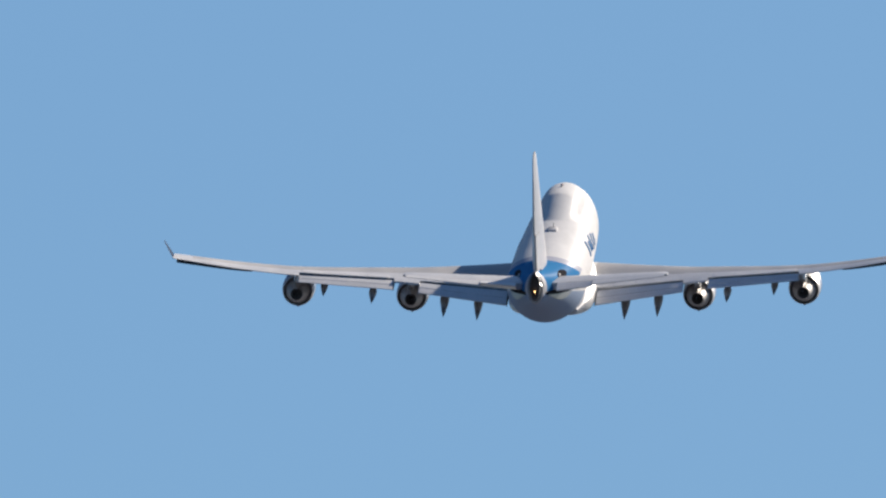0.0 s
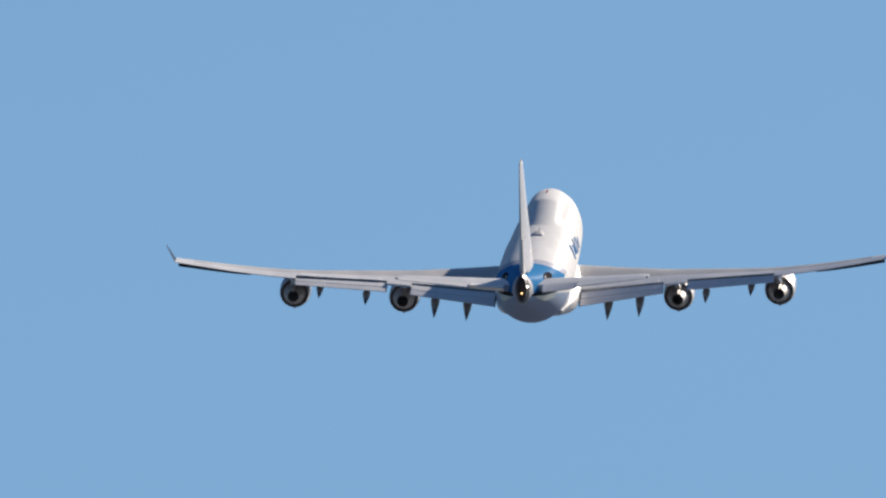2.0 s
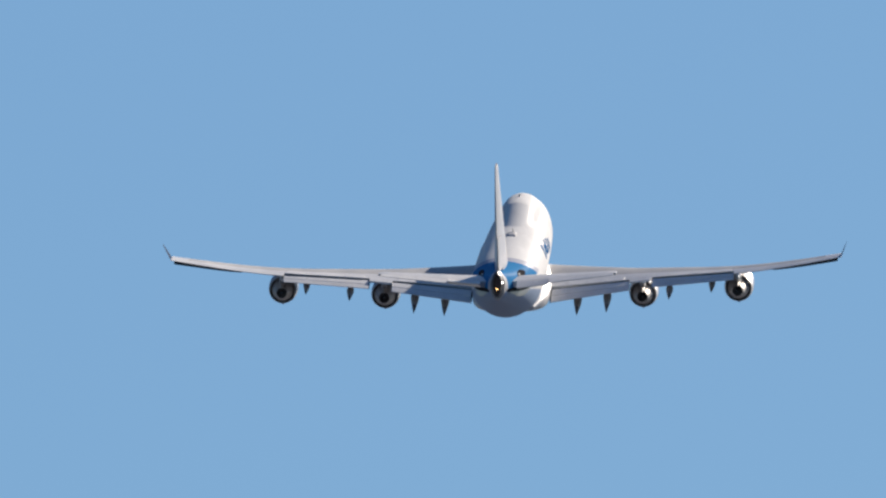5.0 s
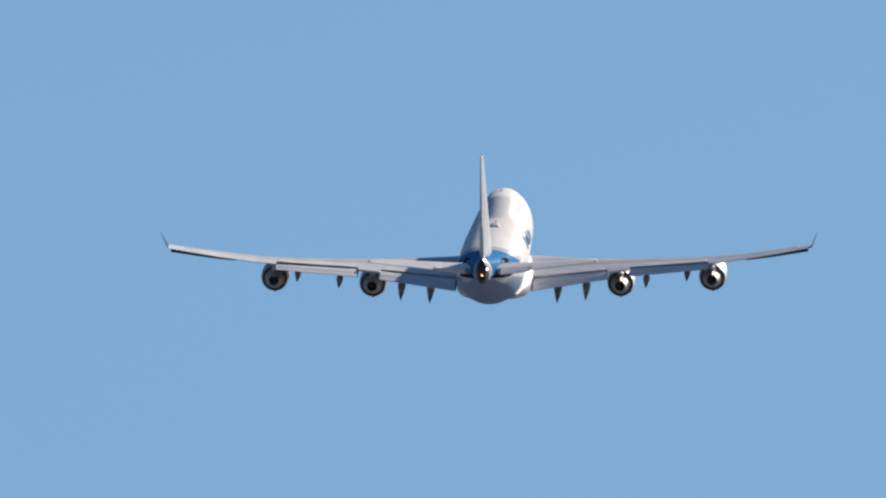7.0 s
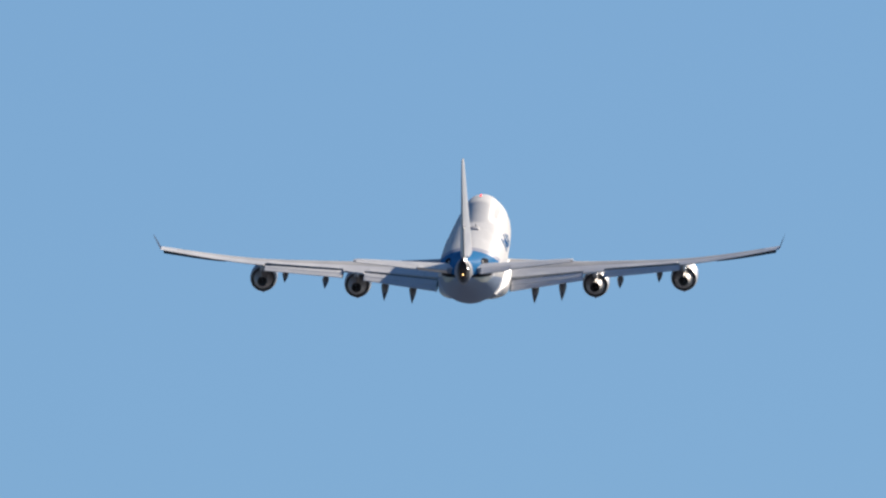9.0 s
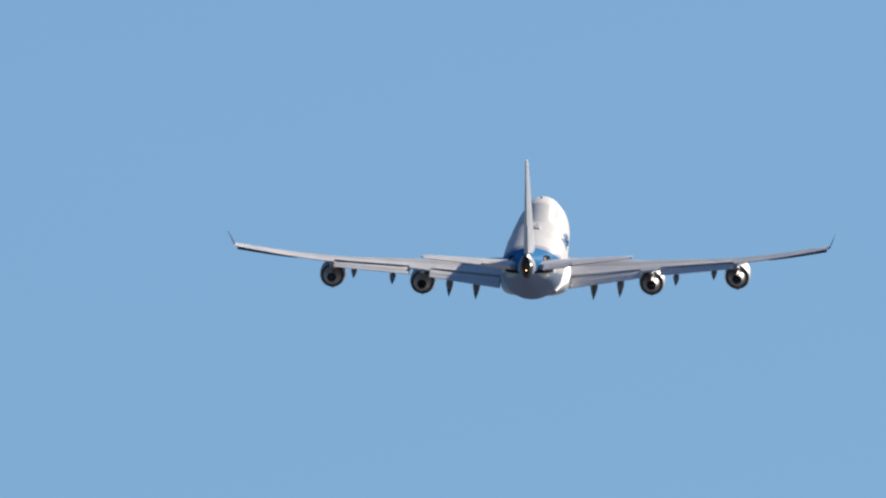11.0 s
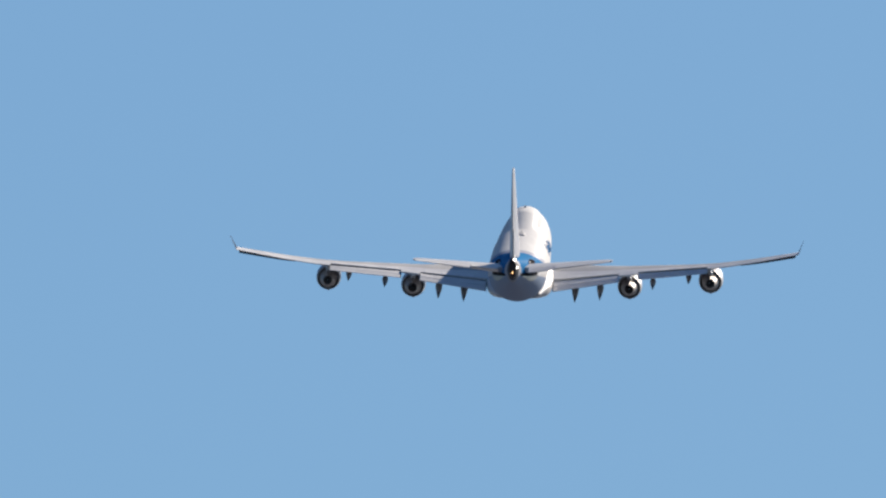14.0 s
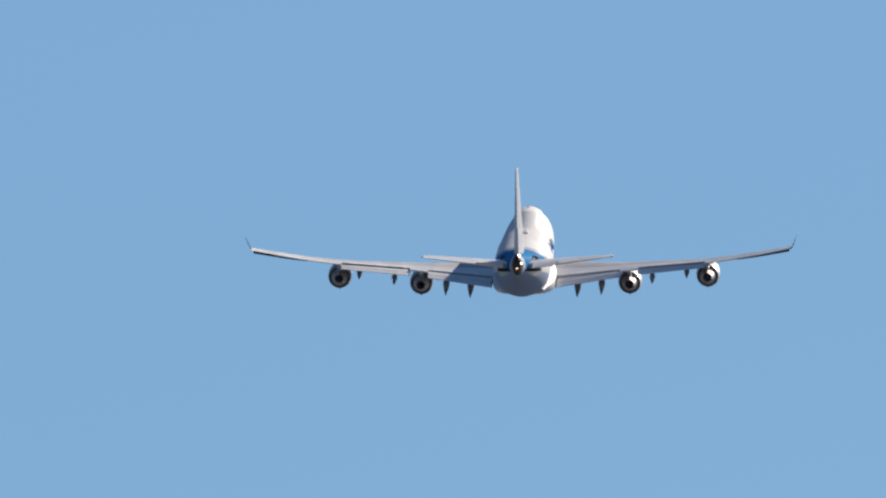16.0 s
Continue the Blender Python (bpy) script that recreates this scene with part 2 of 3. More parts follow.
def hull_point(s, angle, out=0.0):
    """A point on the hull's skin; angle from the right side up to the crown, in degrees. The upper deck is a second, narrower lobe."""
    w, top, keel = hull_at(s)
    mid = min(0.0 if s < 46 else (s - 46) * 0.075, 1.7)
    mid = max(min(mid, top - 0.05), keel + 0.05)
    a = radians(angle)
    c, d = math.cos(a), math.sin(a)
    if d < 0 or s < 5 or s > 33:
        h = top - mid if d >= 0 else mid - keel
        return ((w + out) * c, s, mid + (h + out) * d)
    crown = lerp(min(top, 3.25), 3.25, min((s - 5) / 6, 1)) if top > 3.25 else top
    low = 1 / math.sqrt((c / (w + out)) ** 2 + (d / (crown + out - mid)) ** 2)
    lobe = LOBE + out
    lift = top + out - lobe - mid
    inside = lobe * lobe - lift * lift * c * c
    if inside <= 0:
        return (low * c, s, mid + low * d)
    high = lift * d + math.sqrt(inside)
    k = max(0.22 - abs(high - low), 0) / 0.22
    r = max(high, low) + k * k * 0.055 * min(max(top - 3.25, 0) * 3, 1)
    return (r * c, s, mid + r * d)


LOBE = 1.84      # radius of the upper deck


def build_hull():
    n = 96
    stations = [0, 0.25, 0.5, 0.8, 1.2, 1.7, 2.5, 3.5] + [5 + i * 0.4 for i in range(157)]
    stations = [s for s in stations if s < 67.5] + [67.6]
    bm = loft([[hull_point(s, 360 * i / n) for i in range(n)] for s in stations])
    return part("fuselage", bm, WHITE, jet, "glossy white fuselage with a blue upper tail end")


def build_belly():
    rings = []
    table = ((18.5, 2.2, -2.6, -2.9), (21, 3.3, -1.4, -3.4), (25, 3.62, -0.9, -3.75), (32, 3.66, -0.8, -3.85), (37, 3.62, -1.0, -3.8), (40.5, 3.35, -1.5, -3.6), (43.5, 2.4, -2.5, -3.2))
    n = 40
    for i in range(30):
        s = 18.5 + 25 * i / 29
        w, top, keel = curve_at(table, s)
        mid, h = (top + keel) / 2, (top - keel) / 2
        ring = []
        for k in range(n):
            a = 2 * math.pi * k / n
            c, d = math.cos(a), math.sin(a)
            ring.append((w * math.copysign(abs(c) ** 0.6, c), s, mid + h * math.copysign(abs(d) ** 0.75, d)))
        rings.append(ring)
    part("wing_root_fairing", loft(rings), FLAP, jet, "pale grey wing-to-body fairing under the hull")


def build_tailcone():
    # tall oval end of the tail, dark bare metal, with the exhaust opening
    n = 32
    rings = []
    for s, w, h, z in ((67.2, 0.68, 1.28, 2.26), (68.0, 0.58, 1.26, 2.38), (68.6, 0.50, 1.2, 2.44), (68.9, 0.42, 1.08, 2.46), (68.85, 0.35, 0.98, 2.46), (68.2, 0.31, 0.92, 2.46)):
        rings.append([(w * math.cos(2 * math.pi * i / n), s, z + h * math.sin(2 * math.pi * i / n)) for i in range(n)])
    cone = part("tail_cone", loft(rings), TAILMETAL, jet, "dark metal tail cone with exhaust opening")
    rings = []
    for s, w, h, z in ((66.6, 0.92, 1.26, 2.05), (67.3, 0.80, 1.34, 2.18), (67.9, 0.71, 1.34, 2.24), (68.15, 0.65, 1.28, 2.28), (68.1, 0.57, 1.18, 2.3)):
        rings.append([(w * math.cos(2 * math.pi * i / n), s, z + h * math.sin(2 * math.pi * i / n)) for i in range(n)])
    part("tail_shroud", loft(rings), DULL_PALE, cone, "dull light grey shroud")
    for name, x, s, z, r, mat, lab in (("tail_lamp", 0.24, 68.75, 3.5, 0.085, WHITE_LAMP, "small bright white lamp"), ("tail_lamp", 0.46, 68.62, 2.62, 0.095, WHITE_LAMP, "small bright white lamp"),
                                       ("tail_lamp", 0.0, 68.8, 2.03, 0.055, AMBER_LAMP, "small amber lamp")):
        bm = bmesh.new()
        bmesh.ops.create_uvsphere(bm, u_segments=12, v_segments=8, radius=r, matrix=Matrix.Translation((x, NOSE - s, z)))
        part(name, bm, mat, cone, lab)


# wing tables: span position, leading edge, fixed trailing edge, height of the leading and trailing edges, thickness
WING = ((2.6, 19.8, 36.2, -2.25, -2.25, 0.115), (7.0, 23.9, 37.2, -1.82, -1.72, 0.10), (11.0, 27.5, 38.4, -1.42, -1.18, 0.088), (13.1, 29.4, 39.2, -1.15, -0.86, 0.084),
        (20.9, 36.3, 43.4, -0.1, 0.2, 0.080), (26.0, 40.9, 46.3, 0.98, 1.2, 0.078), (31.0, 45.3, 49.2, 2.25, 2.42, 0.075))
FLAPS = ((3.7, 11.0, (35.0, -2.12, 4.3, -0.60), (37.0, -1.12, 3.2, -0.42)), (13.1, 20.85, (37.7, -0.82, 3.0, -0.38), (41.6, 0.16, 2.4, -0.28)))


def wing_cut(x):
    """How far back the fixed wing reaches: it stops short ahead of the flaps."""
    for a, b, p, q in FLAPS:
        if a <= x <= b:
            u = (x - a) / (b - a)
            return lerp(p[0], q[0], u) + 0.25
    return None


def build_wing(side):
    rings = []
    xs = [2.6, 3.2, 3.69, 3.7, 5, 6.5, 8, 9.5, 11.0, 11.01, 12, 13.09, 13.1, 14.5, 16, 17.5, 19, 20.2, 20.85, 20.86, 22, 24, 26, 28, 29.5, 30.6, 31.0]
    for x in xs:
        le, te, z0, z1, th = curve_at(WING, x)
        cut = wing_cut(x)
        chord = te - le
        u1 = 1.0 if cut is None else min((cut - le) / chord, 1.0)
        rings.append([(side * p[0], p[1], p[2]) for p in foil(x, le, chord, z0, z1, th, 16, 0.0, u1, 0.004)])
    bm = loft(rings)
    bm.faces.ensure_lookup_table()
    for f in bm.faces:
        c = f.calc_center_median()
        x = abs(c.x)
        le, te, z0, z1, th = curve_at(WING, x)
        u = (NOSE - c.y - le) / (te - le)
        if 0.10 < u < 0.60 and 3 < x < 30 and c.z > lerp(z0, z1, u):
            f.material_index = 1
    wing = part("wing", bm, GREY, jet, "long swept grey wing bent upwards to its tip")
    wing.data.materials.append(SKIN)

    # flaps, drooped; a black bar paints the shade in the slot ahead of them
    for a, b, p, q in FLAPS:
        rings, aft, slot = [], [], []
        for i in range(9):
            u = i / 8
            x = side * lerp(a + 0.04, b - 0.04, u)
            s, z, c, drop = (lerp(p[k], q[k], u) for k in range(4))
            rings.append([(x, y[1], y[2] - 0.10) for y in foil(x, s + 0.15, c, z, z + drop, 0.075, 10, 0, 0.60, 0.008)])
            aft.append([(x, y[1] + 0.03, y[2] - 0.115) for y in foil(x, s + 0.15, c, z, z + drop * 1.04, 0.075, 6, 0.60, 1, 0.008)])
            slot.append([(x, s + 0.12, z + 0.02), (x, s + 0.42, z - 0.02), (x, s + 0.42, z - 0.26), (x, s + 0.12, z - 0.4)])
        part("flap", loft(rings), FLAP, wing, "lowered grey trailing-edge flap")
        part("aft_flap", loft(aft), FLAP, wing, "lowered rear segment of the flap")
        part("flap_slot_shade", loft(slot), BLACK, wing, "black bar painting the shade in the slot ahead of the flap")

    # spoiler panels ahead of the flaps, a little proud of the skin
    for x0, x1 in ((5.2, 6.9), (6.96, 8.7), (8.76, 10.5), (13.6, 15.3), (15.36, 17.1), (17.16, 18.9), (18.96, 20.6)):
        rings = []
        for i in range(3):
            x = lerp(x0, x1, i / 2)
            le, te, z0, z1, th = curve_at(WING, x)
            chord = te - le
            end = (wing_cut(x) - le) / chord
            top = [q for q in foil(x, le, chord, z0, z1, th, 6, end - 1.5 / chord, end + 0.04 / chord, 0.004)][:7]
            rings.append([(side * x, q[1], q[2] + 0.035) for q in top] + [(side * x, q[1], q[2] - 0.02) for q in reversed(top)])
        part("spoiler", loft(rings), FLAP, wing)

    # inboard aileron behind the inner engine, slightly drooped
    rings = []
    for i in range(5):
        x = lerp(11.1, 13.0, i / 4)
        le, te, z0, z1, th = curve_at(WING, x)
        rings.append([(side * x, te - 1.9, z1 + 0.17), (side * x, te + 0.12, z1 - 0.02), (side * x, te + 0.14, z1 - 0.1), (side * x, te - 1.9, z1 - 0.18)])
    part("inboard_aileron", loft(rings), FLAP, wing, "light grey inboard aileron panel")

    # black plates paint the shaded gap at the flaps' inner ends, pale plate on the outer ends
    for x, mat, lab in ((3.68, BLACK, "black plate painting the shaded gap at the flap end"), (11.0, FLAP, ""), (13.1, BLACK, "black plate painting the shaded gap at the flap end"), (20.86, FLAP, "")):
        a, b, p, q = FLAPS[0] if x < 12 else FLAPS[1]
        u = (x - a) / (b - a)
        f_s, f_z, f_c, f_d = (lerp(p[k], q[k], u) for k in range(4))
        ring = [(y[1], y[2] - 0.15) for y in foil(x, f_s + 0.1, f_c * 1.02, f_z, f_z + f_d * 1.04, 0.085, 8, 0, 1, 0.012)]
        part("flap_end_plate", loft([[(side * (x + dx), y, z) for y, z in ring] for dx in (-0.03, 0.03)]), mat, wing, lab)

    # drooped outer aileron with a dark rear edge
    rings = []
    for i in range(9):
        u = i / 8
        x = lerp(24.6, 30.7, u)
        le, te, z0, z1, th = curve_at(WING, x)
        h = lerp(0.03, 0.24, u ** 0.7)
        rings.append([(side * x, te - 0.9, z1 + 0.0), (side * x, te + 0.03, z1 - 0.035), (side * x, te + 0.05, z1 - 0.06 - h), (side * x, te - 0.75, z1 - 0.10)])
    part("aileron", loft(rings), BLACK, wing, "dark drooped outer aileron edge")

    # winglet
    rings = []
    for i in range(8):
        u = i / 7
        x = lerp(31.0, 31.62, u)
        z = 2.38 + 1.68 * u
        le, ch = lerp(46.9, 50.1, u), lerp(2.1, 0.75, u)
        th = lerp(0.10, 0.06, u)
        ring = []
        for q in foil(0, le, ch, 0, 0, th * 0.62, 8):
            n = Vector((-0.9, 0, 0.43)) if u > 0.1 else Vector((-0.5, 0, 0.85))
            ring.append((side * (x + n.x * q[2]), q[1], z + n.z * q[2]))
        rings.append(ring)
    part("winglet", loft(rings), WINGLET, wing, "blue-grey upright canted winglet")

    # flap track fairings
    for x, s, z, w, h, ln in ((6.15, 40.3, -4.0, 0.78, 1.15, 6.6), (8.93, 41.0, -3.65, 0.76, 1.05, 6.4), (14.81, 42.9, -2.22, 0.66, 0.9, 5.2), (18.79, 43.9, -1.48, 0.62, 0.85, 4.9)):
        slope = 0.34 if x < 10 else 0.24
        hh = h * (1 if x < 10 else 0.8)
        z0 = z + slope * ln * 0.5
        fair = part("flap_track_fairing", pod(side * x, z0, s - ln, ln, w, hh, 16, 14, slope), FAIRING, wing, "dark pointed flap track fairing")
        # darker rear point, a little proud of the pod
        rings = []
        for i in range(6):
            u = lerp(0.80, 1.0, i / 5)
            k = max(1 - ((u - 0.5) / 0.5) ** 1.3, 0.02)
            zc = z0 - slope * (u - 0.5) * ln
            rings.append([(side * x + (w / 2 * k + 0.008) * math.cos(2 * math.pi * j / 16), s - ln + u * ln + 0.02, zc + (hh / 2 * k + 0.008) * math.sin(2 * math.pi * j / 16)) for j in range(16)])
        part("fairing_tip", loft(rings), TIP, fair, "darker fairing tip")
        # carriage beam between the pod and the flap
        bm = loft([[(side * x + dx * 0.09, st, zz) for dx, zz in ((-1, z0 + hh * 0.25), (1, z0 + hh * 0.25), (1, z0 + hh * 0.5 + 0.35), (-1, z0 + hh * 0.5 + 0.35))] for st in (s - ln * 0.75, s - ln * 0.45)])
        part("flap_carriage", bm, FAIRING, fair)
    return wing


def build_engine(x, s, z):
    """Fan cowl, core and nozzle; s is the station of the fan exit."""
    eng = part("engine", tube([(s - 5.3, 1.12), (s - 5.2, 1.2), (s - 4.7, 1.3), (s - 3.6, 1.36), (s - 2.2, 1.36), (s - 1.1, 1.33),
                                (s - 1.1, 1.2), (s - 1.8, 1.15), (s - 3.6, 1.12), (s - 5.0, 1.1), (s - 5.3, 1.12)], x, z), COWL, jet, "blue-grey engine cowl with dark exhaust")
    part("inlet_lip", tube([(s - 5.32, 1.10), (s - 5.45, 1.14), (s - 5.42, 1.22), (s - 5.15, 1.29), (s - 4.9, 1.305), (s - 4.9, 1.28)], x, z), LIP, eng, "polished inlet lip")
    part("fan_sleeve", tube([(s - 1.09, 1.335), (s - 0.5, 1.30), (s, 1.22), (s + 0.01, 1.18), (s - 0.35, 1.18), (s - 0.55, 1.1), (s - 0.6, 0.95)], x, z), DUCT, eng, "dark fan exhaust sleeve")
    part("core_cowl", tube([(s - 1.6, 1.0), (s - 0.5, 1.0), (s, 0.97), (s + 0.5, 0.88), (s + 1.0, 0.76), (s + 1.5, 0.63), (s + 2.1, 0.50), (s + 2.1, 0.47), (s + 1.6, 0.46)], x, z), STEEL, eng, "bare heat-tinted metal core cowl")
    part("exhaust_nozzle", tube([(s + 2.11, 0.495), (s + 2.14, 0.44), (s + 1.5, 0.42), (s + 1.45, 0.05)], x, z), BURNT, eng, "sooty dark exhaust nozzle")
    part("exhaust_plug", tube([(s + 1.2, 0.30), (s + 1.5, 0.24), (s + 1.75, 0.12), (s + 1.85, 0.02)], x, z, 20), BURNT, eng, "dark pointed exhaust plug")
    # pylon shoe that lies along the top of the core down to the nozzle
    rings = []
    for u, w, lo, hi in ((0, 0.10, 0.95, 1.22), (0.25, 0.24, 0.86, 1.16), (0.5, 0.25, 0.72, 1.02), (0.75, 0.2, 0.56, 0.82), (1.0, 0.06, 0.44, 0.56)):
        st = lerp(s - 0.4, s + 2.3, u)
        rings.append([(x + w * c, st, z + lerp(lo, hi, d)) for c, d in ((-1, 0), (1, 0), (0.9, 0.6), (0.35, 1), (-0.35, 1), (-0.9, 0.6))])
    part("pylon_shoe", loft(rings), STEEL, eng, "bare metal heat shield under the pylon")
    # added ring closes the fan duct, so that its depth looks less black
    part("duct_closing_ring", tube([(s - 0.62, 1.19), (s - 0.6, 1.16), (s - 0.58, 1.02), (s - 0.62, 0.99)], x, z), DUCT, eng, "grey ring added to close and lighten the fan duct")
    # side splitters between fan duct and core
    for sx in (-1, 1):
        bm = loft([[(x + sx * r, st, z + dz) for r, dz in ((0.96, -0.05), (1.19, -0.03), (1.19, 0.03), (0.96, 0.05))] for st in (s - 1.3, s - 0.45)])
        part("duct_splitter", bm, DUCT, eng)
    part("keel_latch", pod(x, z - 1.30, s - 2.6, 2.8, 0.34, 0.28, 10, 8), COWL, eng)
    # pylon from the cowl up to the wing
    side = 1 if x > 0 else -1
    le, te, z0, z1, th = curve_at(WING, abs(x))
    rings = []
    for u, lo, hi, w in ((0, z + 1.1, z + 1.2, 0.05), (0.15, z + 0.9, z + 1.4, 0.2), (0.45, z + 0.6, z0 + 0.12, 0.26), (0.75, z + 0.75, z0 + 0.15, 0.25), (1.0, z0 - 0.35, z0 - 0.05, 0.05)):
        st = lerp(s - 4.6, s + 2.9, u)
        rings.append([(x - w, st, lo), (x + w, st, lo), (x + w, st, lerp(lo, hi, 0.7)), (x + w * 0.4, st, hi), (x - w * 0.4, st, hi), (x - w, st, lerp(lo, hi, 0.7))])
    part("pylon", loft(rings), GREY, eng, "grey engine pylon")
    return eng


def build_fin():
    rows = ((2.9, 54.6, 12.6, 0.085), (4.2, 56.6, 10.9, 0.095), (8.5, 61.3, 7.4, 0.09), (12.9, 66.1, 3.75, 0.084), (13.34, 66.6, 3.2, 0.07))
    fin = part("fin", loft([foil(z, le, c, 0, 0, th, 16, 0, 0.72, 0.004, True) for z, le, c, th in rows]), FIN_PAINT, jet, "tall pale tail fin")
    for lo, hi, turn in ((3.45, 6.6, 0.8), (6.65, 13.32, -1.2)):
        rings = []
        for i in range(6):
            z = lerp(lo, hi, i / 5)
            le, c, th = curve_at(rows, z)
            hinge = le + 0.728 * c
            rings.append([(p[0] + (p[1] - hinge) * math.tan(radians(turn)), p[1], p[2]) for p in foil(z, le, c, 0, 0, th, 8, 0.728, 1.0, 0.006, True)])
        part("rudder", loft(rings), FIN_PAINT, fin, "pale rudder panel turned slightly out of line")
    bm = loft([[(p[0] * 1.05, p[1], p[2]) for p in foil(z, 66.55, 3.2, 0, 0, th, 10, 0, 1, 0.006, True)] for z, th in ((13.3, 0.07), (13.46, 0.045))])
    part("fin_tip_cap", bm, FAIRING, fin, "dark fin tip cap")
    return fin


def build_tailplane(side):
    rows = ((0.6, 57.0, 9.7, 1.55, 1.95, 0.10), (2.0, 58.3, 8.75, 1.74, 2.1, 0.098), (10.7, 65.55, 3.5, 3.2, 3.34, 0.085), (10.95, 66.1, 2.8, 3.24, 3.36, 0.06))

    def ring(x, u0, u1, n):
        le, c, a, b, th = curve_at(rows, x)
        return [(side * p[0], p[1], p[2]) for p in foil(x, le, c, a, b, th, n, u0, u1, 0.004)]
    xs = [0.6, 1.3, 2.0, 4, 6, 8, 10, 10.7, 10.95]
    tp = part("tailplane", loft([ring(x, 0, 0.72, 14) for x in xs]), GREY, jet, "grey swept tailplane")
    for lo, hi, droop in ((1.7, 4.6, 4.0 if side > 0 else -5.0), (4.65, 10.7, 0.5)):
        rings = []
        for i in range(5):
            x = lerp(lo, hi, i / 4)
            le, c, a, b, th = curve_at(rows, x)
            hinge = le + 0.727 * c
            rings.append([(p[0], p[1], p[2] - max(p[1] - hinge, 0) * math.tan(radians(droop))) for p in ring(x, 0.727, 1.0, 8)])
        part("elevator", loft(rings), FLAP, tp, "grey elevator panel")
    # bare rubbing plate where the tailplane enters the hull
    rings = []
    for i in range(11):
        s = lerp(57.2, 66.2, i / 10)
        u = math.sin(math.pi * (i + 0.4) / 10.8)
        rings.append([hull_point(s, 90 - side * (90 - a), 0.03) for a in (-2 - 22 * u, -11 * u, 0, 3 + 3 * u)] + [hull_point(s, 90 - side * (90 - a), -0.05) for a in (3 + 3 * u, -2 - 22 * u)])
    part("rubbing_plate", loft(rings), PLATE, tp, "polished bare-metal plate at the root")
    # reflections above the root's front: a black patch for the dark arc, a pale pod for the highlight
    rings = []
    for i in range(9):
        st = lerp(57.2, 61.0, i / 8)
        u = math.sin(math.pi * (i + 0.35) / 8.7) ** 0.7
        rings.append([hull_point(st, 90 - side * (90 - a), o) for a, o in ((36 - 8 * u, 0.04), (36, 0.05), (36 + 10 * u, 0.045), (36 + 10 * u, -0.03), (36 - 8 * u, -0.03))])
    part("root_dark_reflection", loft(rings), BLACK, tp, "black patch painting a dark reflection at the tailplane root")
    cx, cs, cz = hull_point(60.6, 90 - side * (90 - 36))
    part("root_highlight", pod(cx, cz + 0.05, cs - 0.8, 1.3, 0.24, 0.26, 14, 10, 0.05), DULL_PALE, tp, "small pale pod painting a highlight at the tailplane root")
    # shade of the travel slot round the root, as a black strip on the skin
    rings = []
    for i in range(9):
        st = lerp(58.2, 66.9, i / 8)
        u = math.sin(math.pi * (i + 0.3) / 8.6)
        rings.append([hull_point(st, 90 - side * (90 - a), o) for a, o in ((-2 - 3 * u, 0.045), (2, 0.05), (5 + 4 * u, 0.045), (5 + 4 * u, -0.03), (-2 - 3 * u, -0.03))])
    part("travel_slot_shade", loft(rings), BLACK, tp, "black strip painting the shaded slot round the tailplane root")


def build_antenna():
    rings = []
    for u, w, h in ((0, 0.15, 0.05), (0.12, 0.28, 0.12), (0.35, 0.4, 0.19), (0.62, 0.45, 0.2), (0.84, 0.45, 0.17), (0.96, 0.43, 0.13), (1.0, 0.40, 0.1)):
        s = 35.4 + 3.2 * u
        ring = []
        for j in range(20):
            c, d = math.cos(2 * math.pi * j / 20), math.sin(2 * math.pi * j / 20)
            ring.append((0.1 + w * math.copysign(abs(c) ** 0.5, c), s, 3.22 + (h * d ** 0.6 if d > 0 else 0.15 * d)))
        rings.append(ring)
    part("antenna_dome", loft(rings), DULL_PALE, jet, "flat grey antenna fairing on the crown")
    blade = [[(0.2 + w * c, 36.6 + lean + ch * d, z) for c, d in ((-1, 0.5), (0, 0), (1, 0.5), (0, 1))] for z, w, ch, lean in ((3.35, 0.06, 0.5, 0), (3.75, 0.04, 0.3, 0.2))]
    part("blade_antenna", loft(blade), FAIRING, jet, "small dark blade antenna")


def build_letters():
    """Unreadable lettering along the right side: plain blue bars following the skin."""
    for s0, s1, lo, hi in ((24.0, 24.8, 6, 24), (26.6, 27.4, 6, 30), (29.3, 30.1, 10, 34), (31.4, 32.8, 14, 29), (34.3, 35.2, 12, 36)):
        rings = []
        for i in range(4):
            s = lerp(s0, s1, i / 3)
            angles = [lerp(lo, hi, j / 6) for j in range(7)]
            rings.append([hull_point(s, a, 0.05) for a in angles] + [hull_point(s, a, -0.03) for a in reversed(angles)])
        part("letter_bar", loft(rings), BLUE, jet, "blue painted letter shape")


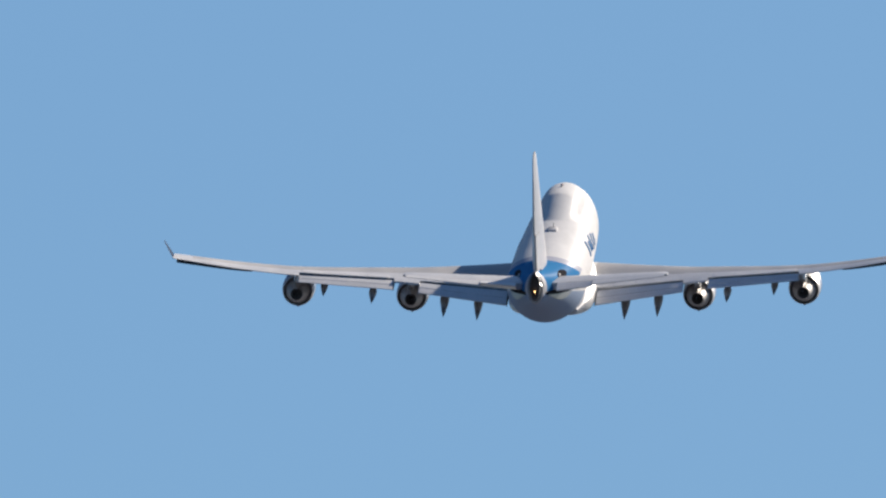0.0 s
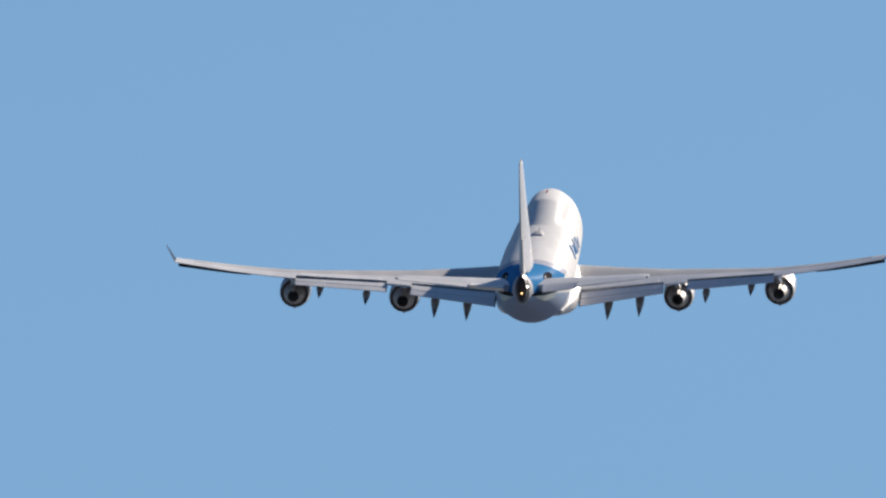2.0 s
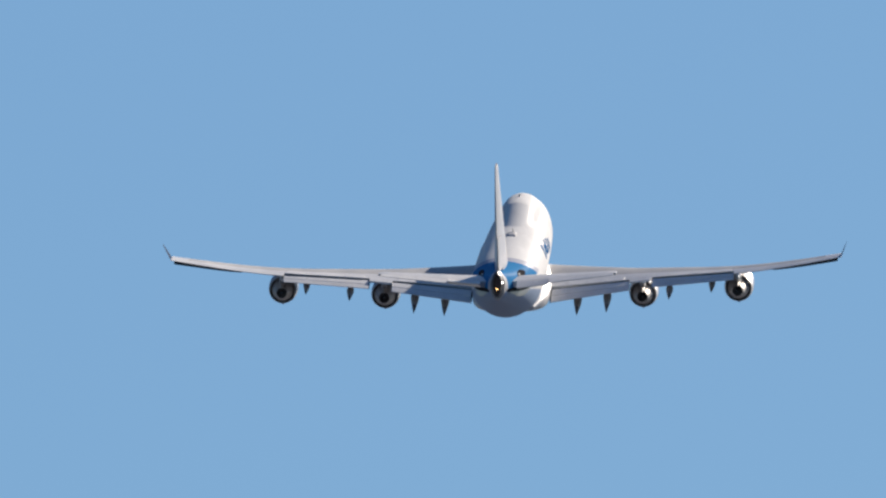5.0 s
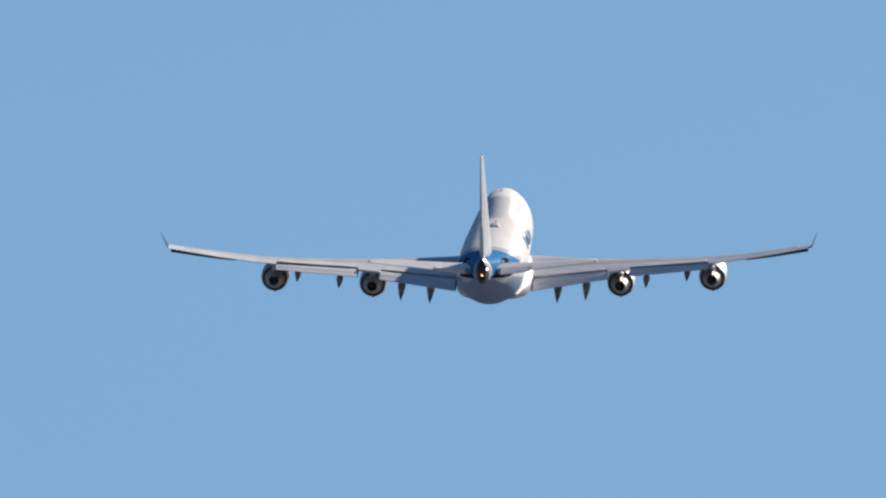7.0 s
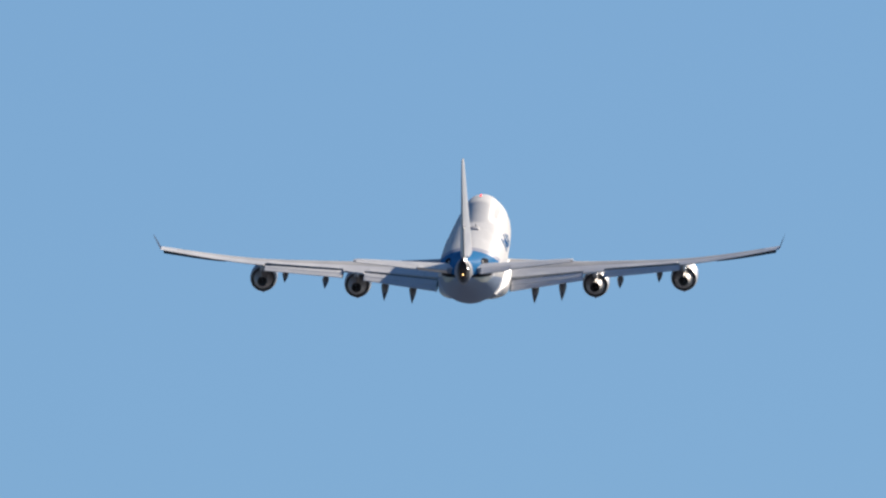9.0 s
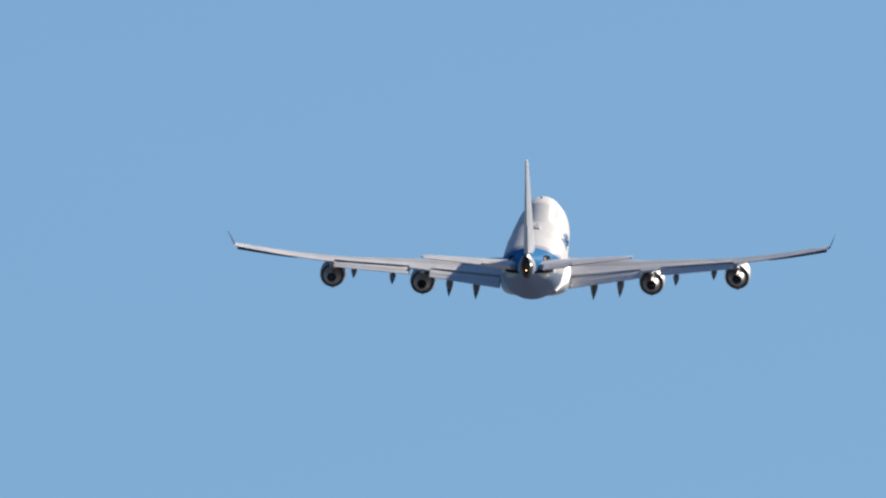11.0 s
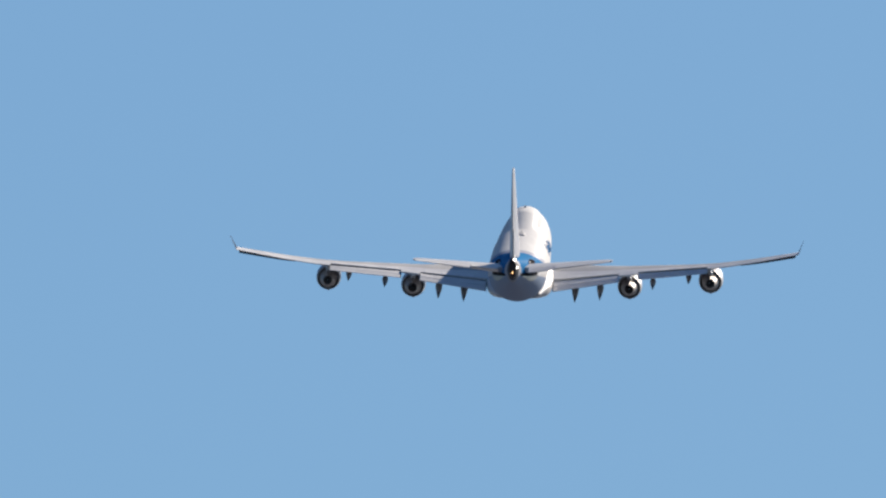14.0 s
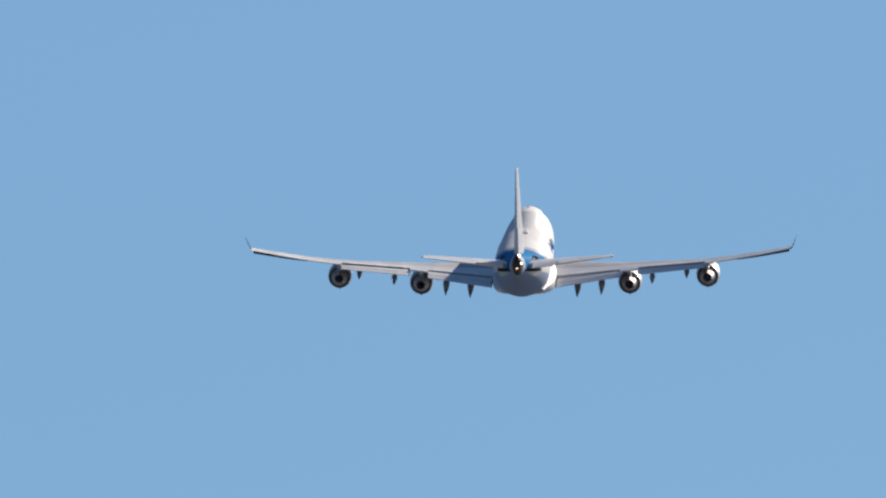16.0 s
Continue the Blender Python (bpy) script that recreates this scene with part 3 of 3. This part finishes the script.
def build_beacon():
    """A turning beacon: a drum with one slot, a lamp rod inside it."""
    s = 16.5
    part("beacon_base", tube([(s - 0.22, 0.02), (s - 0.2, 0.14), (s + 0.2, 0.14), (s + 0.22, 0.02)], 0, hull_at(s)[1] - 0.1, 16), FAIRING, jet)
    drum = bmesh.new()
    r, n = 0.11, 28
    gap = math.asin(0.024 / r)
    angles = [gap + (2 * math.pi - 2 * gap) * i / n for i in range(n + 1)]
    for lo, hi in ((0.0, 0.2),):
        a = [drum.verts.new((r * math.sin(t), -r * math.cos(t), lo)) for t in angles]
        b = [drum.verts.new((r * math.sin(t), -r * math.cos(t), hi)) for t in angles]
        for i in range(n):
            drum.faces.new((a[i], a[i + 1], b[i + 1], b[i]))
        drum.faces.new(b)
    spin = part("beacon", drum, GREY, jet, "small turning red beacon")
    rod = bmesh.new()
    bmesh.ops.create_cone(rod, cap_ends=True, segments=10, radius1=0.02, radius2=0.02, depth=0.18, matrix=Matrix.Translation((0, 0, 0.1)))
    part("beacon_lamp", rod, RED_LAMP, spin, "red lamp")
    return spin


build_hull()
build_belly()
build_tailcone()
for side in (-1, 1):
    build_wing(side)
    build_engine(side * 12.0, 31.0, -3.16)
    build_engine(side * 21.15, 39.0, -1.66)
    build_tailplane(side)
build_fin()
build_antenna()
build_letters()
beacon = build_beacon()


def motions():
    walk(jet, [
        (0.0, pose(-0.00, 3323.50, 492.47, 15.656, 0.229, -2.509)),
        (0.5, pose(1.81, 3359.85, 497.09, 15.649, 0.131, -2.558)),
        (1.0, pose(3.64, 3396.33, 501.71, 15.645, 0.075, -2.609)),
        (1.5, pose(5.49, 3432.95, 506.34, 15.633, 0.030, -2.639)),
        (2.0, pose(7.36, 3469.71, 510.97, 15.623, 0.090, -2.656)),
        (2.5, pose(9.23, 3506.60, 515.60, 15.599, 0.151, -2.684)),
        (3.0, pose(11.10, 3543.63, 520.24, 15.559, 0.210, -2.702)),
        (3.5, pose(12.97, 3580.82, 524.89, 15.518, 0.156, -2.720)),
        (4.0, pose(14.84, 3618.16, 529.54, 15.475, 0.102, -2.697)),
        (4.5, pose(16.69, 3655.65, 534.19, 15.413, 0.072, -2.688)),
        (5.0, pose(18.54, 3693.31, 538.86, 15.325, 0.078, -2.660)),
        (5.5, pose(20.37, 3731.13, 543.53, 15.203, 0.119, -2.613)),
        (6.0, pose(22.18, 3769.12, 548.20, 15.069, 0.177, -2.561)),
        (6.5, pose(23.98, 3807.29, 552.89, 14.935, 0.232, -2.518)),
        (7.0, pose(25.75, 3845.63, 557.59, 14.814, 0.264, -2.496)),
        (7.5, pose(27.51, 3884.16, 562.30, 14.705, 0.272, -2.497)),
        (8.0, pose(29.26, 3922.89, 567.01, 14.622, 0.273, -2.495)),
        (8.5, pose(30.98, 3961.82, 571.74, 14.511, 0.255, -2.469)),
        (9.0, pose(32.68, 4000.96, 576.48, 14.384, 0.251, -2.456)),
        (9.5, pose(34.37, 4040.31, 581.24, 14.277, 0.281, -2.401)),
        (10.0, pose(36.04, 4079.89, 586.01, 14.179, 0.350, -2.334)),
        (10.5, pose(37.70, 4119.69, 590.79, 14.091, 0.458, -2.253)),
        (11.0, pose(39.35, 4159.73, 595.59, 14.010, 0.572, -2.174)),
        (11.5, pose(40.98, 4200.01, 600.41, 13.932, 0.662, -2.108)),
        (12.0, pose(42.59, 4240.55, 605.25, 13.850, 0.693, -2.070)),
        (12.5, pose(44.20, 4281.34, 610.10, 13.773, 0.667, -2.058)),
        (13.0, pose(45.80, 4322.41, 614.98, 13.711, 0.702, -2.013)),
        (13.5, pose(47.40, 4363.76, 619.88, 13.656, 0.775, -1.995)),
        (14.0, pose(48.98, 4405.39, 624.80, 13.591, 0.765, -2.008)),
        (14.5, pose(50.57, 4447.33, 629.74, 13.517, 0.677, -2.060)),
        (15.0, pose(52.14, 4489.58, 634.71, 13.437, 0.450, -2.099)),
        (15.5, pose(53.72, 4532.15, 639.70, 13.366, 0.204, -2.117)),
        (16.0, pose(55.29, 4575.06, 644.73, 13.293, 0.005, -2.157)),
    ])
    # one turn in 1.15 s; the slot faces aft at 9.0 s
    top = hull_at(16.5)[1] + 0.02
    walk(beacon, [(0.2 * i, pose(0, NOSE - 16.5, top, 0, 0, (0.2 * i - 9.0) / 1.15 * 360)) for i in range(81)])


motions()
